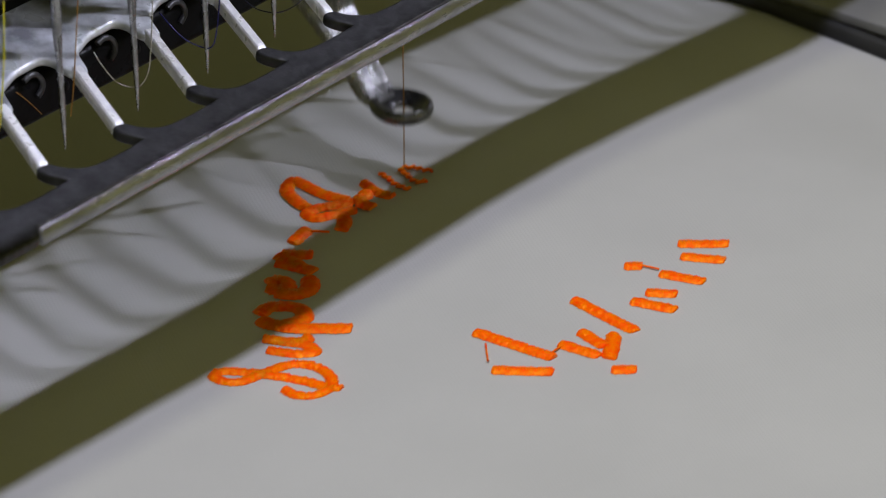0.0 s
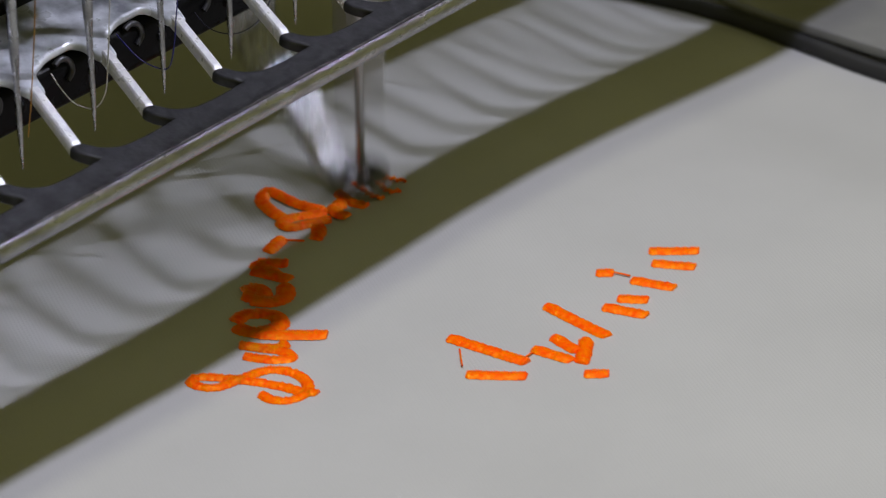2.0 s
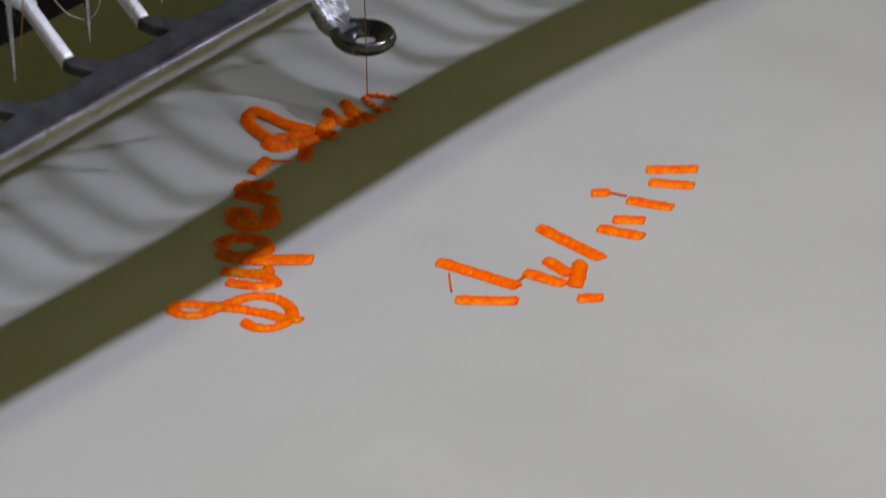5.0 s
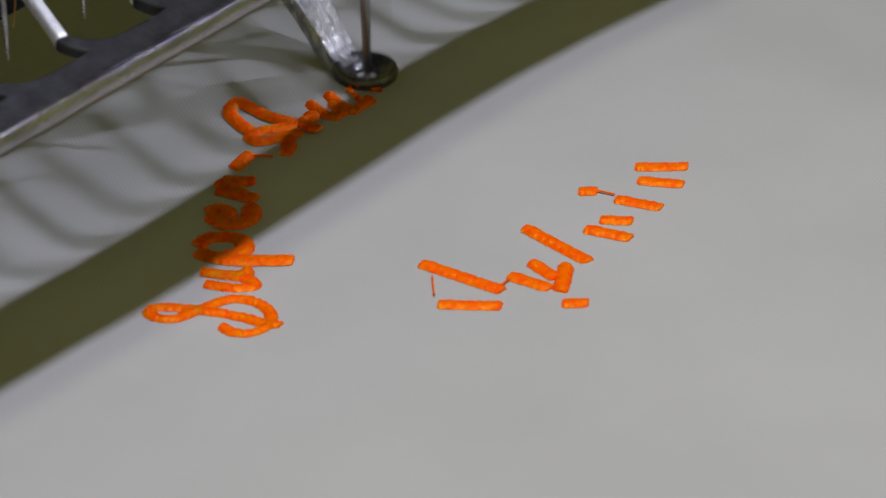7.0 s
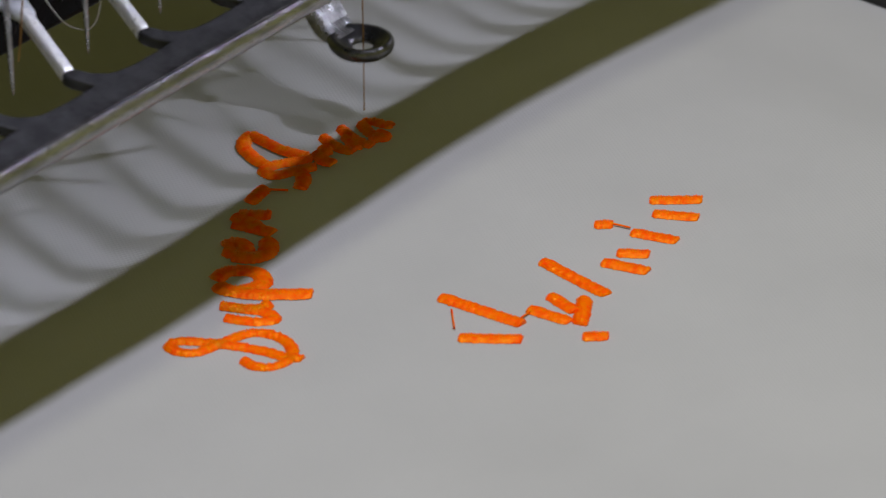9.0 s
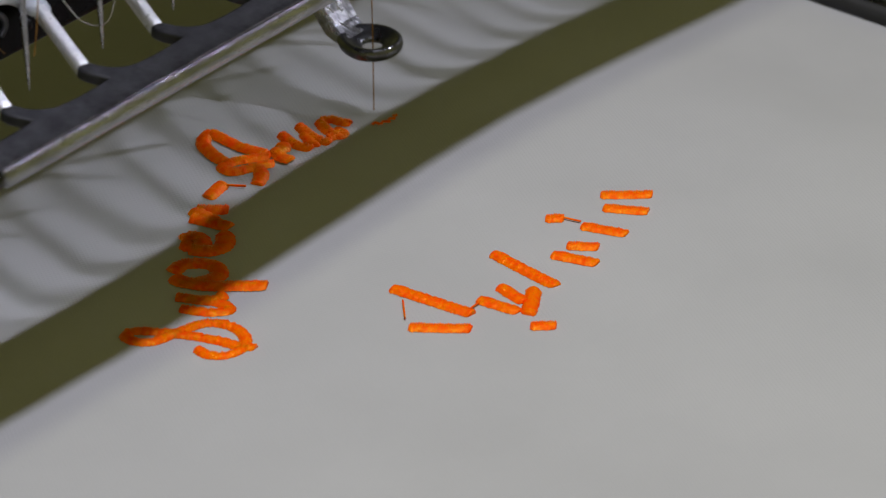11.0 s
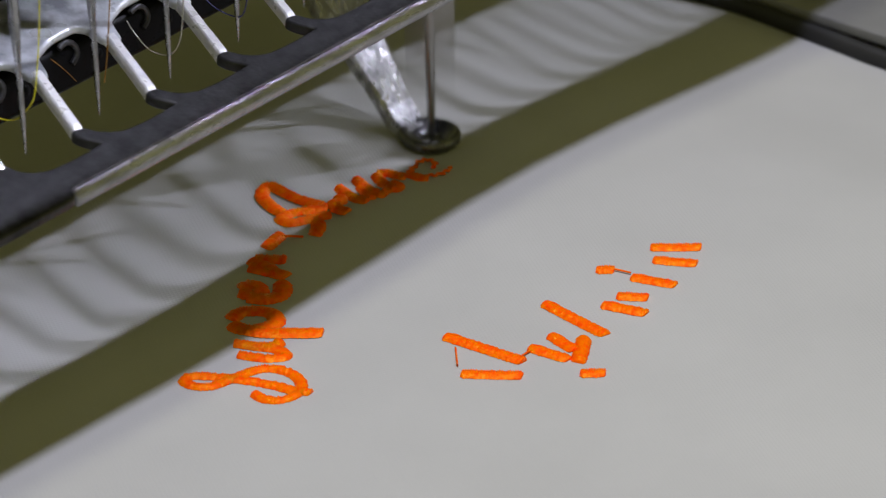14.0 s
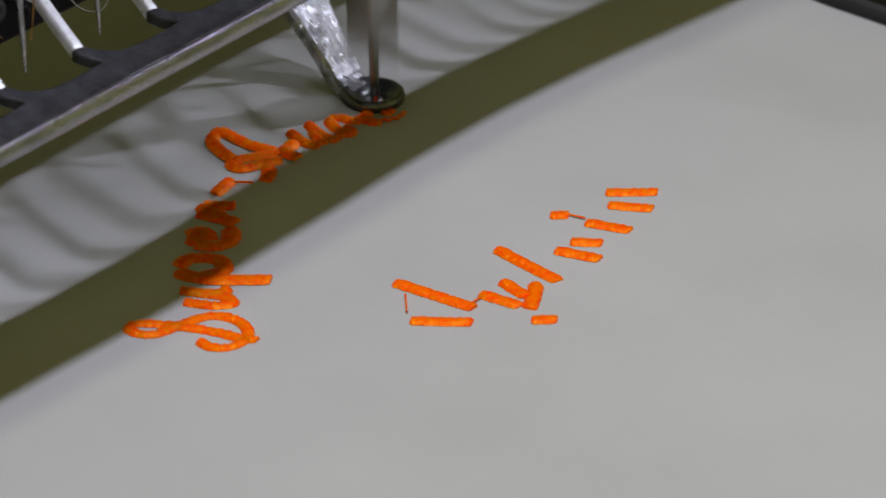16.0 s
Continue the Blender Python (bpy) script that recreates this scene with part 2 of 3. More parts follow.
# ---------------------------------------------------------------- embroidery
def satin(bm, pts, width=1.6, high=0.8, seed=1, lift=0.0, taper=0.35):
    """A satin-stitched stroke: threads laid side by side across the path, each a raised, slightly slanted strand. Millimetres."""
    rnd = random.Random(seed)
    path = smooth_path([(a * MM, b * MM) for a, b in pts], 0.00016)
    n = len(path)
    rows = []
    for i, p in enumerate(path):
        d = (path[min(i + 2, n - 1)] - path[max(i - 2, 0)]).normalized()
        u = Vector((-d.y, d.x, 0))
        end = min(i, n - 1 - i) * 0.16 / (width * taper)
        w = 0.5 * width * MM * (1 if end >= 1 else 0.62 + 0.38 * math.sqrt(max(0, 1 - (1 - end) ** 2)))
        crest = 0.58 + 0.42 * (i % 2) * rnd.uniform(0.4, 1.0) + 0.10 * math.sin(i * 0.9 + seed) * rnd.uniform(0.4, 1.0)
        wl, wr = w * (1 + rnd.uniform(-0.09, 0.09) + 0.05 * (i % 2)), w * (1 + rnd.uniform(-0.09, 0.09) - 0.05 * (i % 2))
        row = []
        for k in range(7):
            s = k / 6 * 2 - 1
            q = p + u * (s * (wl if s < 0 else wr)) + d * (0.00012 * s)
            row.append(bm.verts.new((q.x, q.y, lift * MM + cloth_height(q.x, q.y) - 0.00050 + high * MM * crest * math.sqrt(max(0.0, 1 - s * s * 0.97)))))
        rows.append(row)
    for a, b in zip(rows, rows[1:]):
        for k in range(6):
            bm.faces.new((a[k], a[k + 1], b[k + 1], b[k]))
    for row in (rows[0], rows[-1]):
        bm.faces.new(row if row is rows[-1] else row[::-1])
    bmesh.ops.recalc_face_normals(bm, faces=bm.faces)
    return bm


def letter(name, strokes, parent, label="", width=1.6, lift=0.0):
    bm = bmesh.new()
    for i, s in enumerate(strokes):
        satin(bm, s, width=width, seed=len(name) * 7 + i, lift=lift + 0.06 * i)
    return part(name, bm, THREAD, parent, label)


def strand(name, pts, parent, radius=0.16):
    bm = bmesh.new()
    tube(bm, [(a * MM, b * MM, cloth_height(a * MM, b * MM) - 0.0002 + radius * MM * 0.5) for a, b in pts], radius * MM)
    return part(name, bm, THREAD, parent)


def zigzag(pts, wide=0.45, step=0.6):
    """Loose under-stitches to and fro across a path, in millimetres."""
    path = smooth_path(pts, step)
    out = []
    for i, p in enumerate(path):
        d = (path[min(i + 1, len(path) - 1)] - path[max(i - 1, 0)]).normalized()
        out.append((p.x - d.y * wide * (1 if i % 2 else -1), p.y + d.x * wide * (1 if i % 2 else -1)))
    return out


word = thing("embroidered_word", "orange satin-stitched script word reading Super- on the cloth", "embroidery")
letter("letter_s", [[(-54.7, -26.4), (-55.0, -28.6), (-53.7, -30.4), (-51.5, -30.7), (-49.2, -29.0), (-48.3, -26.2), (-49.2, -23.5), (-51.5, -22.4), (-54.3, -21.8), (-56.9, -21.1), (-58.2, -19.4), (-57.9, -17.8), (-56.5, -17.8), (-55.0, -19.7), (-53.6, -22.3), (-52.5, -24.6), (-51.7, -27.4), (-51.5, -29.8), (-50.6, -32.2)]], word)
letter("letter_u", [[(-49.0, -18.6), (-47.7, -21.4), (-46.0, -23.2), (-45.2, -23.0), (-45.1, -21.1), (-46.1, -19.1), (-47.3, -16.5)], [(-47.3, -16.5), (-46.0, -19.0), (-44.3, -20.7), (-43.3, -20.2)]], word, width=1.75)
letter("letter_p", [[(-43.3, -12.1), (-41.2, -11.8), (-39.5, -13.3), (-38.9, -15.3), (-40.2, -17.0), (-42.3, -16.5), (-44.1, -14.8), (-44.0, -12.9)], [(-44.2, -14.6), (-43.1, -17.3), (-40.6, -20.5), (-38.3, -23.3)]], word, width=2.4)
letter("letter_e", [[(-36.9, -7.9), (-35.3, -8.3), (-35.5, -10.1), (-37.1, -10.2), (-37.3, -8.5)], [(-37.9, -10.2), (-36.7, -12.3), (-34.7, -12.9), (-32.3, -11.1)]], word, width=2.6)
letter("letter_r", [[(-30.0, -4.2), (-28.6, -6.3), (-27.4, -7.6)], [(-32.0, -5.3), (-31.4, -7.9), (-30.8, -10.9)], [(-30.5, -4.3), (-30.9, -6.1), (-30.8, -8.3)]], word, width=2.4)
letter("hyphen", [[(-27.1, -3.4), (-25.0, -3.0), (-22.9, -2.6)]], word, width=2.2)
strand("jump_thread", [(-23.5, -3.2), (-22.0, -5.6)], word)

# the word still being sewn
fresh = thing("unfinished_word", "half-sewn orange satin stitches under the needle", "embroidery")
letter("first_shape", [[(-20.7, -6.3), (-18.6, -5.2), (-17.3, -3.5)], [(-15.2, -4.5), (-17.6, -3.2), (-20.1, -1.7), (-20.0, 0.0), (-18.2, -0.0), (-16.1, -1.4), (-13.9, -2.9)], [(-19.1, 0.7), (-18.3, 3.7), (-16.9, 6.3), (-14.5, 7.4), (-14.4, 5.6), (-14.7, 2.9), (-14.7, 0.6), (-14.0, -2.1)], [(-14.1, -3.1), (-11.9, -3.2), (-11.0, -2.1)], [(-13.0, -2.7), (-13.8, -4.7), (-13.6, -6.2)]], fresh, width=2.05)
for pts in ([(-9.0, -0.5), (-9.6, -2.4), (-9.9, -4.4), (-9.4, -6.1)], [(-5.8, -0.8), (-6.6, -3.1), (-7.1, -5.4), (-6.6, -7.0)], [(-2.9, -1.9), (-1.8, -3.0), (-1.4, -4.9), (-0.8, -5.6)], [(-3.3, -2.2), (-4.4, -4.6), (-4.6, -6.7), (-3.1, -6.3)]):
    strand("guide_thread", zigzag(pts, 0.42, 0.55), fresh, 0.25)
SEWN = []
for when, pts in ((-1.0, [(-9.0, -0.5), (-9.6, -2.4), (-9.9, -4.4), (-9.4, -6.1)]), (1.6, [(-8.8, -6.0), (-7.9, -4.3), (-7.0, -2.6)]), (3.0, [(-5.8, -0.8), (-6.6, -3.1), (-7.1, -5.4), (-6.6, -7.0)]), (4.4, [(-6.1, -5.9), (-4.7, -6.1), (-3.0, -5.4)]), (7.2, [(-3.3, -2.2), (-4.4, -4.6), (-4.6, -6.7), (-3.1, -6.3)]), (8.0, [(-2.9, -1.9), (-1.8, -3.0), (-1.4, -4.9), (-0.8, -5.6)]), (13.6, [(-1.6, -5.2), (0.3, -5.2), (2.3, -4.5)]), (13.0, [(-0.2, -5.6), (0.1, -7.3), (0.9, -8.0)]), (13.5, [(2.5, -4.3), (4.5, -4.6), (4.3, -6.4), (2.5, -6.9)])):
    SEWN.append((when, letter("stitch_run", [pts], fresh, width=1.8)))

for pts in ([(-1.6, -5.2), (0.3, -5.2), (2.3, -4.5)], [(2.5, -4.3), (4.5, -4.6), (4.3, -6.4), (2.5, -6.9)]):
    SEWN.append((10.6, strand("guide_thread", zigzag(pts, 0.4, 0.55), fresh, 0.2)))
SEWN.append((10.2, strand("guide_thread", zigzag([(0.6, -7.8), (2.3, -8.9), (5.4, -8.8)], 0.35), fresh, 0.22)))

# finished emblem of plain satin bars
bars = thing("embroidered_bars", "finished row of orange satin-stitched bars on the cloth", "embroidery")
for pts in ([(-30.0, -36.1), (-29.4, -41.9), (-28.8, -47.7)], [(-35.9, -43.4), (-33.7, -46.5), (-31.5, -49.5)], [(-25.6, -46.0), (-25.2, -48.8), (-24.8, -51.7)], [(-21.4, -46.1), (-22.0, -48.5), (-22.5, -50.9)], [(-19.2, -49.6), (-22.0, -51.3), (-24.8, -52.9)], [(-26.7, -54.6), (-25.6, -55.8), (-24.4, -57.0)], [(-15.6, -40.6), (-16.3, -46.0), (-16.9, -51.3)], [(-11.2, -46.4), (-10.3, -49.3), (-9.4, -52.2)], [(-8.3, -46.5), (-7.2, -48.2), (-6.0, -49.9)], [(-3.1, -45.0), (-2.1, -47.8), (-1.1, -50.6)], [(-4.5, -40.3), (-3.7, -41.2), (-2.8, -42.1)], [(5.0, -42.0), (7.2, -44.6), (9.4, -47.1)], [(2.5, -44.3), (3.9, -46.8), (5.4, -49.3)]):
    letter("satin_bar", [pts], bars, width=2.0)
for pts in ([(-3.1, -42.2), (-2.5, -44.5)], [(-31.7, -39.1), (-35.0, -42.1)], [(-28.3, -46.7), (-26.0, -46.6)]):
    strand("jump_thread", pts, bars, 0.13)

# ---------------------------------------------------------------- hoop
hoop = thing("hoop_bracket", "grey plastic hoop bracket with a dark rubber edge clamping the cloth", "hoop")
bm = bmesh.new()
edge = smooth_path([(0.062, 0.048, -0.0010), (0.0695, 0.0355, -0.0022), (0.0754, 0.0243, -0.0028), (0.0788, 0.0159, -0.0031), (0.0810, 0.0069, -0.0033), (0.0818, -0.0032, -0.0033), (0.0811, -0.0120, -0.0032), (0.0802, -0.0220, -0.0032), (0.0795, -0.0310, -0.0032), (0.079, -0.060, -0.0032), (0.079, -0.160, -0.0032)], 0.002)
rings = []
for n, p in enumerate(edge):
    d = (edge[min(n + 1, len(edge) - 1)] - edge[max(n - 1, 0)]).normalized()
    u = Vector((-d.y, d.x, 0))
    rings.append([bm.verts.new(p + u * (a * MM) + Vector((0, 0, b * MM))) for a, b in ((-0.8, -1.9), (-0.9, -0.1), (-0.6, 0.45), (0.0, 0.65), (0.6, 0.45), (0.9, -0.1), (0.8, -1.9))])
for p, q in zip(rings, rings[1:]):
    for k in range(7):
        bm.faces.new((p[k], p[(k + 1) % 7], q[(k + 1) % 7], q[k]))
bm.faces.new(rings[0][::-1])
bm.faces.new(rings[-1])
bmesh.ops.recalc_face_normals(bm, faces=bm.faces)
part("rubber_edge", bm, RUBBER, hoop, "dark rubber edge")
flat("body", rounded([(0.0825, -0.16), (0.0825, -0.012), (0.0832, -0.002), (0.0852, 0.0040), (0.0895, 0.0078), (0.098, 0.0092), (0.140, 0.0092), (0.140, -0.16)], 0.004), 0.0016, GREY, hoop, pose(0, 0, -0.0024))
bm = bmesh.new()
lathe(bm, [(0.0, 0.0014), (0.0022, 0.0014), (0.0028, 0.0009), (0.0029, 0.0)], 20, (0.0930, -0.0045, -0.0018))
part("screw", bm, CLAMP, hoop)

# ---------------------------------------------------------------- needle guard
PITCH, SLOPE = 12.5 * MM, math.atan(0.20)
FIRST, LAST = 1, 25
BASE = pose(0, -16.2 * MM, 34.1 * MM, math.degrees(SLOPE))  # front edge of the guard
V = 1 / math.cos(SLOPE)


def gv(x, y):
    """Plan millimetres to the guard's own plane."""
    return (x * MM, (y + 16.2) * MM * V)


guard = thing("needle_guard", "steel needle guard with slanted struts and a polished front rail", "needle guard", (0, 0, 0))
front = [gv(-150, -17.2), gv(-150, -7.4)]
for k in range(FIRST, LAST):
    o = (k - 8) * 12.5
    if k == FIRST:
        front += [gv(o + 0.8, -7.6), gv(o + 1.3, -8.4)]
    else:
        front += [gv(o + 1.4, -12.5), gv(o + 0.6, -11.3), gv(o - 0.1, -10.0), gv(o - 0.3, -8.6), gv(o + 1.1, -8.8)]
    front += [gv(o + 1.7, -10.25), gv(o + 2.9, -11.45), gv(o + 4.6, -12.35), gv(o + 8.0, -12.65)]
front += [gv(215, -12.4), gv(215, -15.9), gv(-83.5, -15.9), gv(-84.2, -17.2)]
flat("flange", rounded(front, 0.0013, 5), 0.0015, FLANGE, guard, BASE, "steel flange coloured dark for what it reflects", 0.0004)
rear = [gv(-100, 15.6), gv(-100, 3)]
for k in range(FIRST, LAST):
    o = (k - 8) * 12.5
    rear += [gv(o + 4.3, 2.4), gv(o + 5.6, 1.6), gv(o + 6.9, 4.4), gv(o + 7.8, 5.5), gv(o + 11.3, 6.8), gv(o + 15.8, 6.9), gv(o + 16.9, 5.6)]
rear += [gv(215, 5), gv(215, 15.6)]
flat("rear_plate", rounded(rear, 0.0012, 4), 0.0012, PLATE, guard, BASE, "mottled grey galvanised plate", 0.0005)
for k in range(FIRST, LAST):
    o = (k - 8) * 12.5
    bm = bmesh.new()
    a, b = Vector((*gv(o + 0.35, -8.9), 0.0006)), Vector((*gv(o + 5.05, 2.6), 0.0006))
    d = (b - a).normalized()
    u = Vector((-d.y, d.x, 0))
    rings = []
    broad = 5.5 if k == FIRST else 1
    section = ((1, -0.5), (0.97, 0.10), (0.75, 0.34), (-0.50, 0.30), (-0.80, 0.12), (-1, -0.25), (-1, -1.1), (1, -1.1))
    for along, wide, drop in ((0.0, 0.50, 0.5), (0.02, 0.64, 0.25), (0.05, 0.72, 0.08), (0.09, 0.74, 0), (0.5, 0.72, 0), (0.94, 0.74, 0), (1.0, 0.70, 0.1)):
        c = a.lerp(b, along) - Vector((0, 0, drop * MM))
        rings.append([bm.verts.new(c + u * (-x * wide * MM) * (broad if x < 0 else 1) + Vector((0, 0, z * MM))) for x, z in section])
    n = len(section)
    for p, q in zip(rings, rings[1:]):
        for i in range(n):
            bm.faces.new((p[i], p[(i + 1) % n], q[(i + 1) % n], q[i]))
    for r in (rings[0][::-1], rings[-1]):
        bm.faces.new(r)
    bmesh.ops.recalc_face_normals(bm, faces=bm.faces)
    ob = part("strut", bm, STRUT, guard, "bevelled steel strut coloured bright for lamp gleam", smooth=False)
    ob.matrix_basis = BASE
# polished rail along the front
bm = bmesh.new()
prof = [(0.55, 0.30), (0.45, 0.46), (0.2, 0.58), (-0.1, 0.56), (-0.45, 0.42), (-0.76, 0.16), (-0.96, -0.2), (-1.05, -0.6), (-1.03, -1.05), (-0.88, -1.45), (-0.55, -1.72), (0.1, -1.78), (0.5, -1.3)]
xs = [-83.2, -82.8, 215]
rings = [[bm.verts.new((x * MM, (y * (0.8 if x == xs[0] else 1)) * MM, (z * (0.8 if x == xs[0] else 1)) * MM)) for y, z in prof] for x in xs]
for p, q in zip(rings, rings[1:]):
    for i in range(len(prof)):
        j = (i + 1) % len(prof)
        bm.faces.new((p[i], p[j], q[j], q[i]))
for r in (rings[0][::-1], rings[-1]):
    bm.faces.new(r)
bmesh.ops.recalc_face_normals(bm, faces=bm.faces)
rail = part("front_rail", bm, RAIL, guard, "polished steel front rail", smooth=True)
rail.matrix_basis = BASE

# ---------------------------------------------------------------- black thread rail
holder = thing("thread_rail", "glossy black plastic thread rail with small hooks", "thread rail")
bm = box(bmesh.new(), (-0.1, 0.0065, 0.0306), (0.215, 0.0150, 0.0372), 0.0014, 4)
part("bar", bm, BLACK, holder)
for k in range(FIRST, LAST):
    o = (k - 8) * 12.5 + 15.0
    bm = bmesh.new()
    tube(bm, [(1.8 * MM * math.cos(a), 1.5 * MM * math.sin(a), 0.3 * MM * math.sin(a)) for a in (-1.2, -0.5, 0.1, 0.8, 1.5, 2.3)], 0.00040, 8, 0.0004)
    hook = part("hook", bm, HOOK, holder, "grey spring clip")
    hook.matrix_basis = pose((o - 1.2) * MM, 0.0064, 0.0360, 70, 0, 0)
    bm = bmesh.new()
    lathe(bm, [(0.0, 0.7 * MM), (0.7 * MM, 0.5 * MM), (1.0 * MM, -0.2 * MM)], 12)
    part("stud", bm, BLACK, holder).matrix_basis = pose((o - 8.3) * MM, 0.0067, 0.0340, 80, 0, 0)


# ---------------------------------------------------------------- needles
def needle_parts(owner):
    bm = bmesh.new()
    prof = [(0.0, 0.0), (0.10, 0.5), (0.22, 2.2), (0.36, 5.0), (0.40, 9.0), (0.42, 13.0)]
    lathe(bm, [(r * MM, z * MM) for r, z in prof], 12)
    part("blade", bm, NEEDLE, owner)
    bm = bmesh.new()
    lathe(bm, [(r * MM, z * MM) for r, z in [(0.42, 13.0), (0.52, 14.5), (0.66, 17.0), (0.68, 28.5)]], 14)
    part("shank", bm, NEEDLE, owner)
    bm = box(bmesh.new(), (-0.0030, -0.0022, 0.0275), (0.0030, 0.0022, 0.0400), 0.0006)
    box(bm, (-0.0012, -0.0012, 0.037), (0.0012, 0.0012, 0.075), 0.0004)
    c = part("clamp", bm, CLAMP, owner, "pale needle clamp")
    bm = box(bmesh.new(), (0.0024, -0.0010, 0.0300), (0.0048, 0.0010, 0.0325), 0.0003)
    part("clamp_screw", bm, STEEL, c)
    bm = bmesh.new()
    tube(bm, [(1.4 * MM * math.sin(g), (-1.6 + 2.4 * math.cos(g)) * MM, 27.0 * MM) for g in (0.5, 1.2, 1.9, 2.6, 3.3, 4.0, 4.7, 5.4)], 0.00032, 6, 0.0005)
    part("thread_guide", bm, STEEL, owner, "bright wire thread guide")


still = thing("needle", "thin steel embroidery needle hanging above the cloth", "needle", (-7 * PITCH, 0, 30.2 * MM), "row of needles")
needle_parts(still)
for k in range(2, 13):
    if k != 8:
        copy_thing(still, pose((k - 8) * PITCH, 0, 30.2 * MM))
sewing = thing("needle", "working steel needle driving orange thread through the cloth", "needle", (0, 0, 30.2 * MM), "row of needles")
needle_parts(sewing)

# ---------------------------------------------------------------- presser foot
foot = thing("presser_foot", "worn steel presser foot with a round eye over the stitches", "presser foot")
bm = bmesh.new()
prof = [(1.35, -0.3), (1.55, 0.0), (2.4, 0.25), (2.95, 0.62), (3.3, 0.92), (3.65, 0.95), (3.95, 0.65), (4.1, 0.1), (3.95, -0.5), (3.6, -0.85), (1.8, -0.85), (1.4, -0.6), (1.35, -0.3)]
lathe(bm, [(r * MM, z * MM) for r, z in prof], 40)
bmesh.ops.remove_doubles(bm, verts=bm.verts, dist=1e-7)
for v in bm.verts:
    if v.co.y > 0 and v.co.xy.length > 2.6 * MM:
        v.co.y *= 1 + 0.28 * v.co.y / (4.1 * MM)
bmesh.ops.recalc_face_normals(bm, faces=bm.faces)
part("eye", bm, EYE, foot, "polished steel eye")
bm = bmesh.new()
rings = []
for y, z, w, h in ((3.1, 0.0, 2.4, 0.9), (4.4, 0.2, 2.5, 1.2), (5.8, 0.7, 2.6, 1.4), (7.2, 1.9, 2.7, 1.4), (8.4, 3.3, 2.8, 1.3), (10.2, 5.3, 3.1, 1.2), (14.0, 9.1, 3.9, 1.2), (17.5, 12.5, 4.3, 1.2), (20.5, 16.1, 4.4, 1.3), (21.0, 22.0, 4.4, 1.4), (21.0, 60.0, 4.4, 1.4)):
    rings.append([bm.verts.new(((x * w + 1.2 * min(1, max(0, (y - 3) / 5)) + 0.9 * min(1, max(0, (y - 9) / 5))) * MM, (y - zz * 0.7 * h) * MM, (z + zz * 0.7 * h) * MM)) for x, zz in ((-1, -0.6), (-1, 0.5), (-0.85, 0.8), (0.85, 0.8), (1, 0.5), (1, -0.6), (0.85, -0.8), (-0.85, -0.8))])
for p, q in zip(rings, rings[1:]):
    for i in range(8):
        bm.faces.new((p[i], p[(i + 1) % 8], q[(i + 1) % 8], q[i]))
bm.faces.new(rings[0])
bm.faces.new(rings[-1][::-1])
bmesh.ops.recalc_face_normals(bm, faces=bm.faces)
part("arm", bm, CAST, foot, "scratched bare steel arm", smooth=False)

# ---------------------------------------------------------------- threads
upper = thing("sewing_thread", "fine orange thread running from the needle down to the cloth", "thread")
bm = bmesh.new()
tube(bm, [(0, 0, 0), (0.0001, 0, 0.012), (0, 0, 0.030), (0, 0.0003, 0.055)], 0.00009, 5, 0.002)
part("strand", bm, BROWN_THREAD, upper)


def loose_thread(label, material, pts, radius=0.085):
    t = thing("loose_thread", label, "thread")
    bm = bmesh.new()
    tube(bm, [(x * MM, y * MM, z * MM) for x, y, z in pts], radius * MM, 5, 0.0006)
    part("strand", bm, material, t)


loose_thread("loose off-white thread looping round a needle", WHITE_THREAD, [(-50.3, 6.6, 36.3), (-50.9, 4.9, 35.5), (-50.3, 3.2, 33.5), (-49.7, 1.5, 33.0), (-49.4, -0.2, 33.7), (-48.8, -1.0, 35.7), (-48.1, -1.0, 39.3), (-47.5, -1.0, 44.3), (-47.0, -1.0, 49.5), (-46.5, -1.0, 60.0)])
loose_thread("loose blue thread looping round a needle", BLUE_THREAD, [(-38.6, 6.6, 37.1), (-39.0, 4.7, 36.3), (-38.6, 2.8, 34.8), (-37.6, 0.9, 33.8), (-37.6, -1.0, 34.4), (-36.6, -1.0, 36.3), (-35.8, -1.0, 40.6), (-35.3, -1.0, 45.2), (-35.0, -1.0, 60.0)])
loose_thread("loose navy thread looping round a needle", DARK_THREAD, [(-24.4, 6.6, 34.8), (-24.7, 4.4, 33.6), (-24.5, 2.3, 33.2), (-23.7, 0.1, 33.4), (-21.7, -1.0, 34.1), (-19.4, -1.0, 35.2), (-17.7, -1.0, 37.9), (-16.0, -1.0, 45.0)])
loose_thread("loose yellow thread looping round a needle", YELLOW_THREAD, [(-74.7, 6.6, 34.5), (-75.0, 4.4, 33.9), (-74.3, 2.3, 33.9), (-74.4, 0.1, 35.8), (-73.8, -1.0, 37.9), (-72.7, -1.0, 42.6), (-71.8, -1.0, 48.9), (-71.0, -1.0, 60.0)])
loose_thread("short end of amber thread lying on the black rail", BROWN_THREAD, [(-63.9, 6.2, 36.6), (-62.8, 6.1, 35.4), (-61.6, 6.1, 34.0), (-60.0, 6.2, 32.0)], 0.05)
loose_thread("amber thread hanging beside a needle", BROWN_THREAD, [(-57.0, 1.0, 60), (-57.4, 1.0, 52.8), (-58.1, 0.8, 47.8), (-59.0, 0.6, 43.1), (-60.0, 0.5, 37.5), (-60.9, 0.5, 33.4)], 0.08)

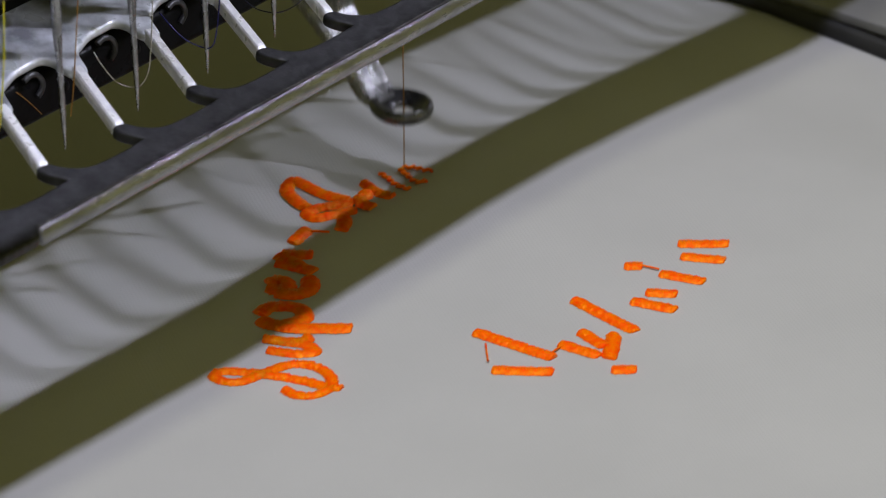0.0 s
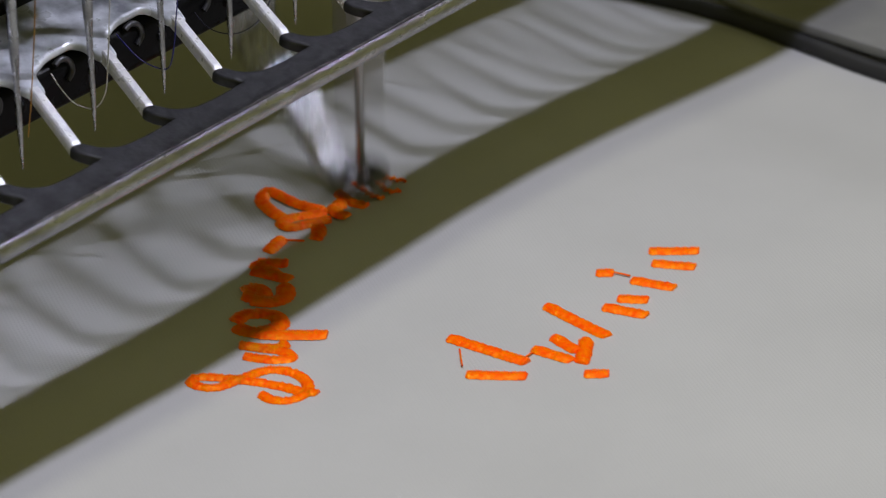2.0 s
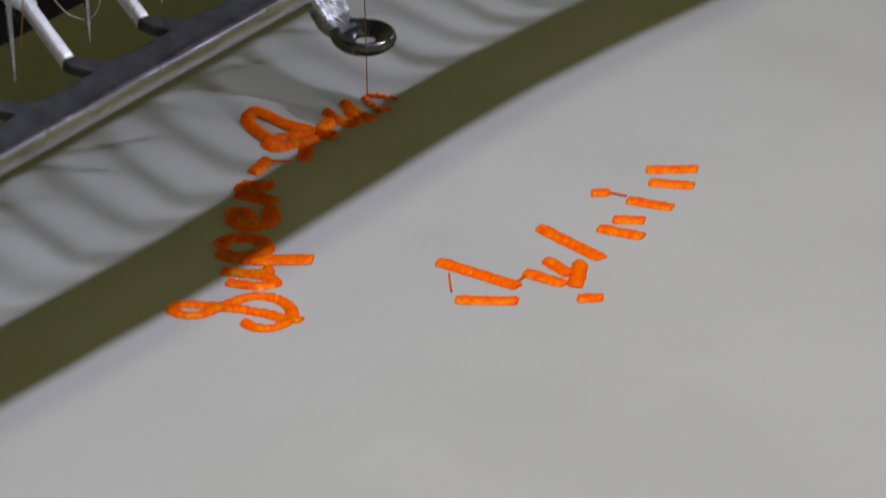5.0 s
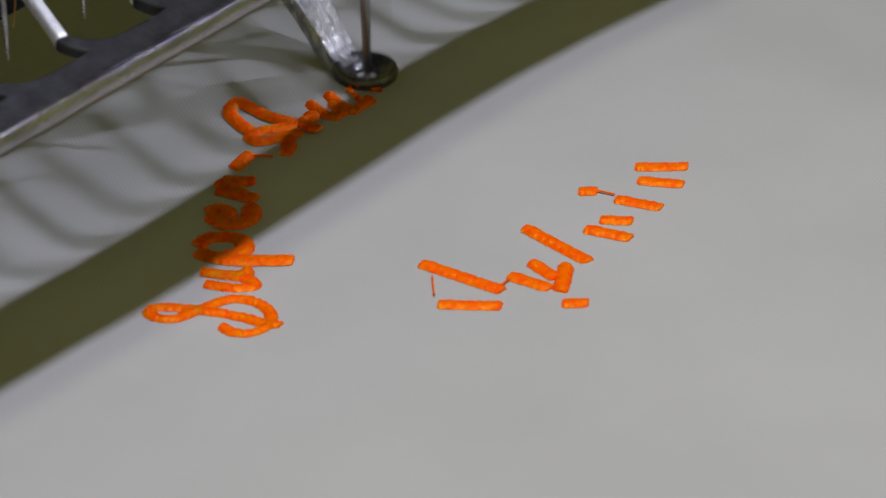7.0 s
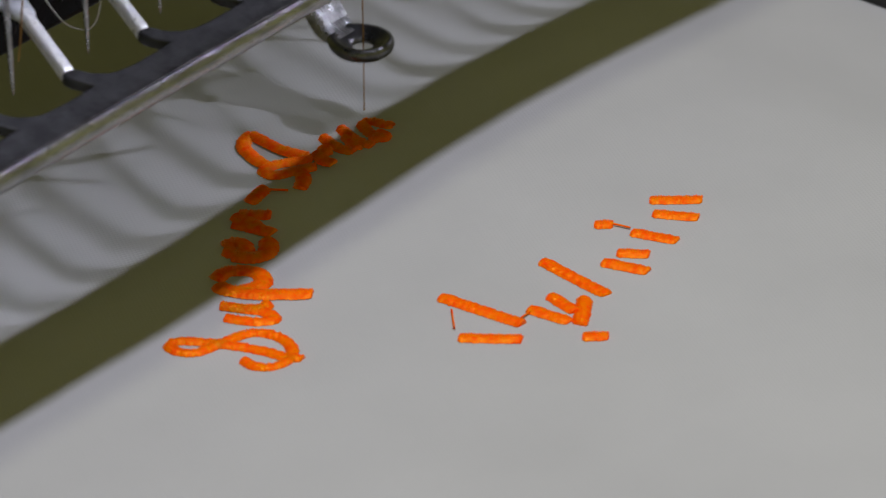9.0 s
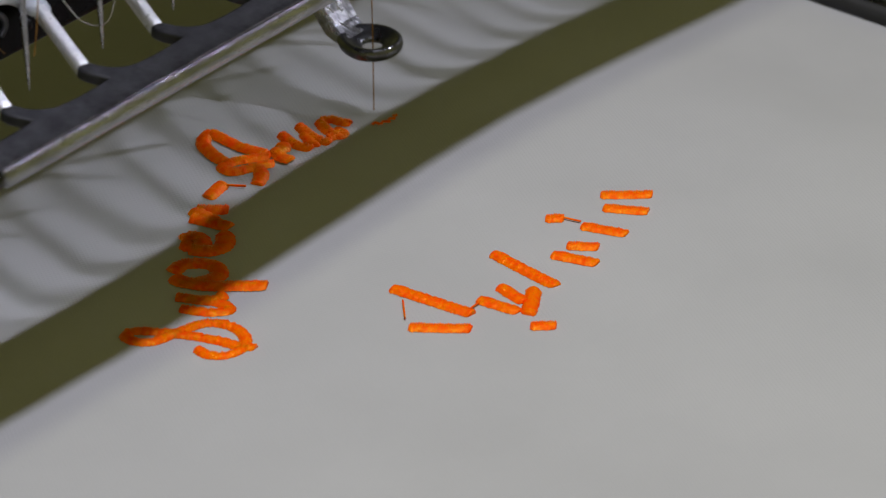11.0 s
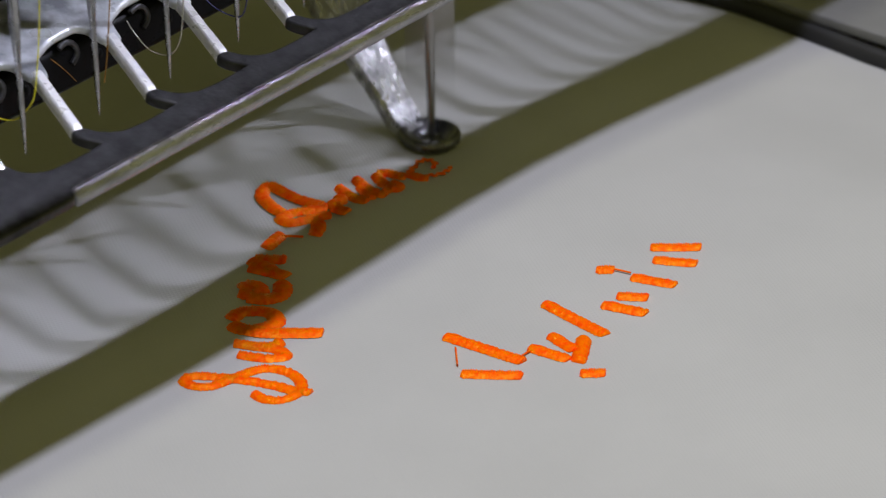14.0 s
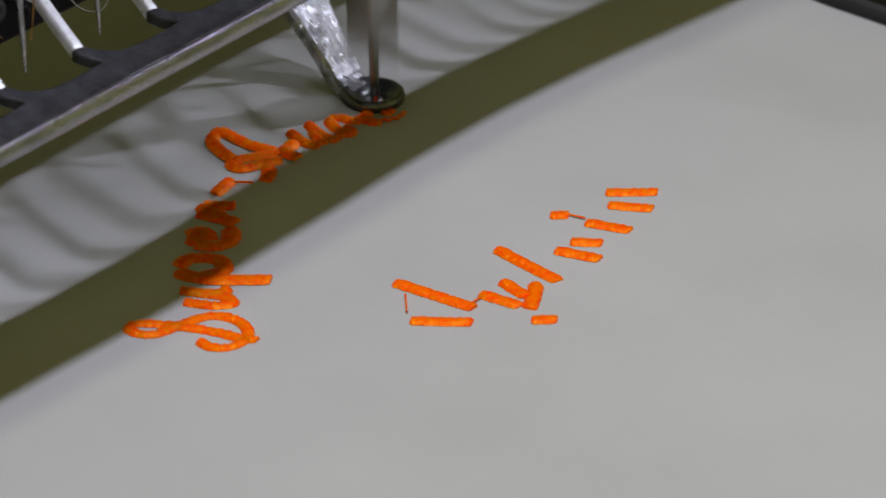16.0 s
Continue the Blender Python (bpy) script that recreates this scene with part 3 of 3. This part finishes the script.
# ---------------------------------------------------------------- machine head, over the needles
machine = thing("machine_head", "black enamelled embroidery machine head above the needles", "sewing machine")
bm = box(bmesh.new(), (-0.20, -0.0135, 0.0800), (0.30, 0.10, 0.20), 0.0006, 2)
part("housing", bm, RUBBER, machine)
# unseen slab, added so its front edge cuts off the work lamps
bm = box(bmesh.new(), (-0.20, -0.0348, 0.1091), (0.30, -0.0136, 0.1130), 0.001)
part("shadow_slab", bm, FLANGE, machine)
# added lip, shaped to keep the under-head lights off the cloth's dark band
bm = bmesh.new()
lip = [bm.verts.new((x, y, z)) for x in (-0.20, 0.30) for y, z in ((-0.0350, 0.1090), (-0.0347, 0.1045), (-0.0246, 0.0690), (-0.0243, 0.0691), (-0.0344, 0.1046), (-0.0347, 0.1090))]
for i in range(6):
    bm.faces.new((lip[i], lip[(i + 1) % 6], lip[6 + (i + 1) % 6], lip[6 + i]))
bm.faces.new(lip[:6][::-1])
bm.faces.new(lip[6:])
part("light_cutoff_lip", bm, FLANGE, machine, smooth=False)
bm = box(bmesh.new(), (-0.20, 0.01563, 0.0388), (0.30, 0.045, 0.0799), 0.002)
part("needle_case_back", bm, BLACK, machine)

# ---------------------------------------------------------------- what moves
# seconds, and the place of the cloth in millimetres: it sinks a little as the hoop travels
CLOTH_ROWS = [
    (0.0, 2.37, 2.02, 0.6), (0.5, 5.58, 2.95, 0.6), (1.0, 4.56, -1.22, 0.6), (1.5, 6.10, 0.31, 0.6), (2.0, 6.12, 2.18, 0.6), (2.5, 5.50, 3.65, 0.6),
    (3.0, 3.70, 2.83, 0.6), (3.5, 2.84, 1.04, 0.6), (4.0, 0.66, -0.83, 0.6), (4.5, 2.33, 1.20, 0.6), (5.0, 3.14, 2.63, 0.6), (5.2, 0.78, 2.01, 0.6),
    (7.3, -1.14, 1.60, 0.0), (7.5, -0.38, 1.68, 0.0), (8.0, -0.82, 1.62, 0.0), (8.5, -0.78, 0.15, 0.0), (9.0, 0.00, -0.00, 0.0), (9.2, 0.97, 0.17, 0.0),
    (11.3, -6.10, 5.68, 0.0), (11.5, -7.51, 5.52, 0.0), (12.0, -8.84, 2.69, 0.0), (12.5, -5.54, 2.91, 0.0), (13.0, -7.42, 3.51, 0.0), (13.5, -8.63, 3.20, 0.0),
    (14.0, -9.07, 1.75, 0.0), (14.5, -7.08, 1.07, 0.0), (15.0, -6.56, 1.38, 0.0), (15.5, -6.14, 2.19, 0.0), (16.0, -5.16, 3.10, 0.0),
]
# foot by tenths of a second: U raised, u falling, m halfway, d nearly down, D down
STEPS = (("0", "UUDUUDUUDUUDUuDUmdUmdUmuUduUDUUDUuDUuDUuDUmdUmdUdmUdu"), ("7.3", "UmmUdmUduUDuUDUUDUuD"), ("11.3", "mdUmmUdmUDuUDuUDUUDUuDUuDUuDUmdUmmUdmUDuUDUuDUuD"))


def foot_rows(swing=0.20):
    """(seconds, height 0..1) three to a tenth of a second, with an even beat between the known stretches."""
    marks = {}
    for start, text in STEPS:
        for i, c in enumerate(text):
            marks[round(float(start) * 10) + i] = c
    rows = []
    for n in range(0, 161):
        c = marks.get(n) or "UuD"[(n + 1) % 3]
        before, now, after = {"U": (0.95, 1, 0.95), "u": (1, 0.85, 0.45), "m": (1, 0.72, 0), "d": (0.55, 0.18, 0), "D": (swing, 0, swing)}[c]
        if n:
            rows.append((n / 10 - 1 / FPS, now + 0.3 * (before - now) if n == 160 else before))
        rows.append((n / 10, now))
        if n < 160:
            rows.append((n / 10 + 1 / FPS, after))
    return rows


def motions():
    for ob in (cloth, word, fresh, bars, hoop):
        walk(ob, [(t, pose(x * MM, y * MM, z * MM, 0, 2.0, 0)) for t, x, y, z in CLOTH_ROWS])
    beats = foot_rows()
    walk(foot, [(t, pose(0, 0, (0.7 + 9.4 * h) * MM)) for t, h in beats])
    walk(sewing, [(t, pose(0, 0, (-18.0 + 48.2 * h) * MM)) for t, h in foot_rows(0.6)])
    for when, run in SEWN:
        if when > 0:
            walk(run, [(0.0, pose(0, 0, -0.0012)), (when, pose(0, 0, -0.0012)), (when + 1.2, pose(0, 0, 0)), (16.0, pose(0, 0, 0))])


motions()
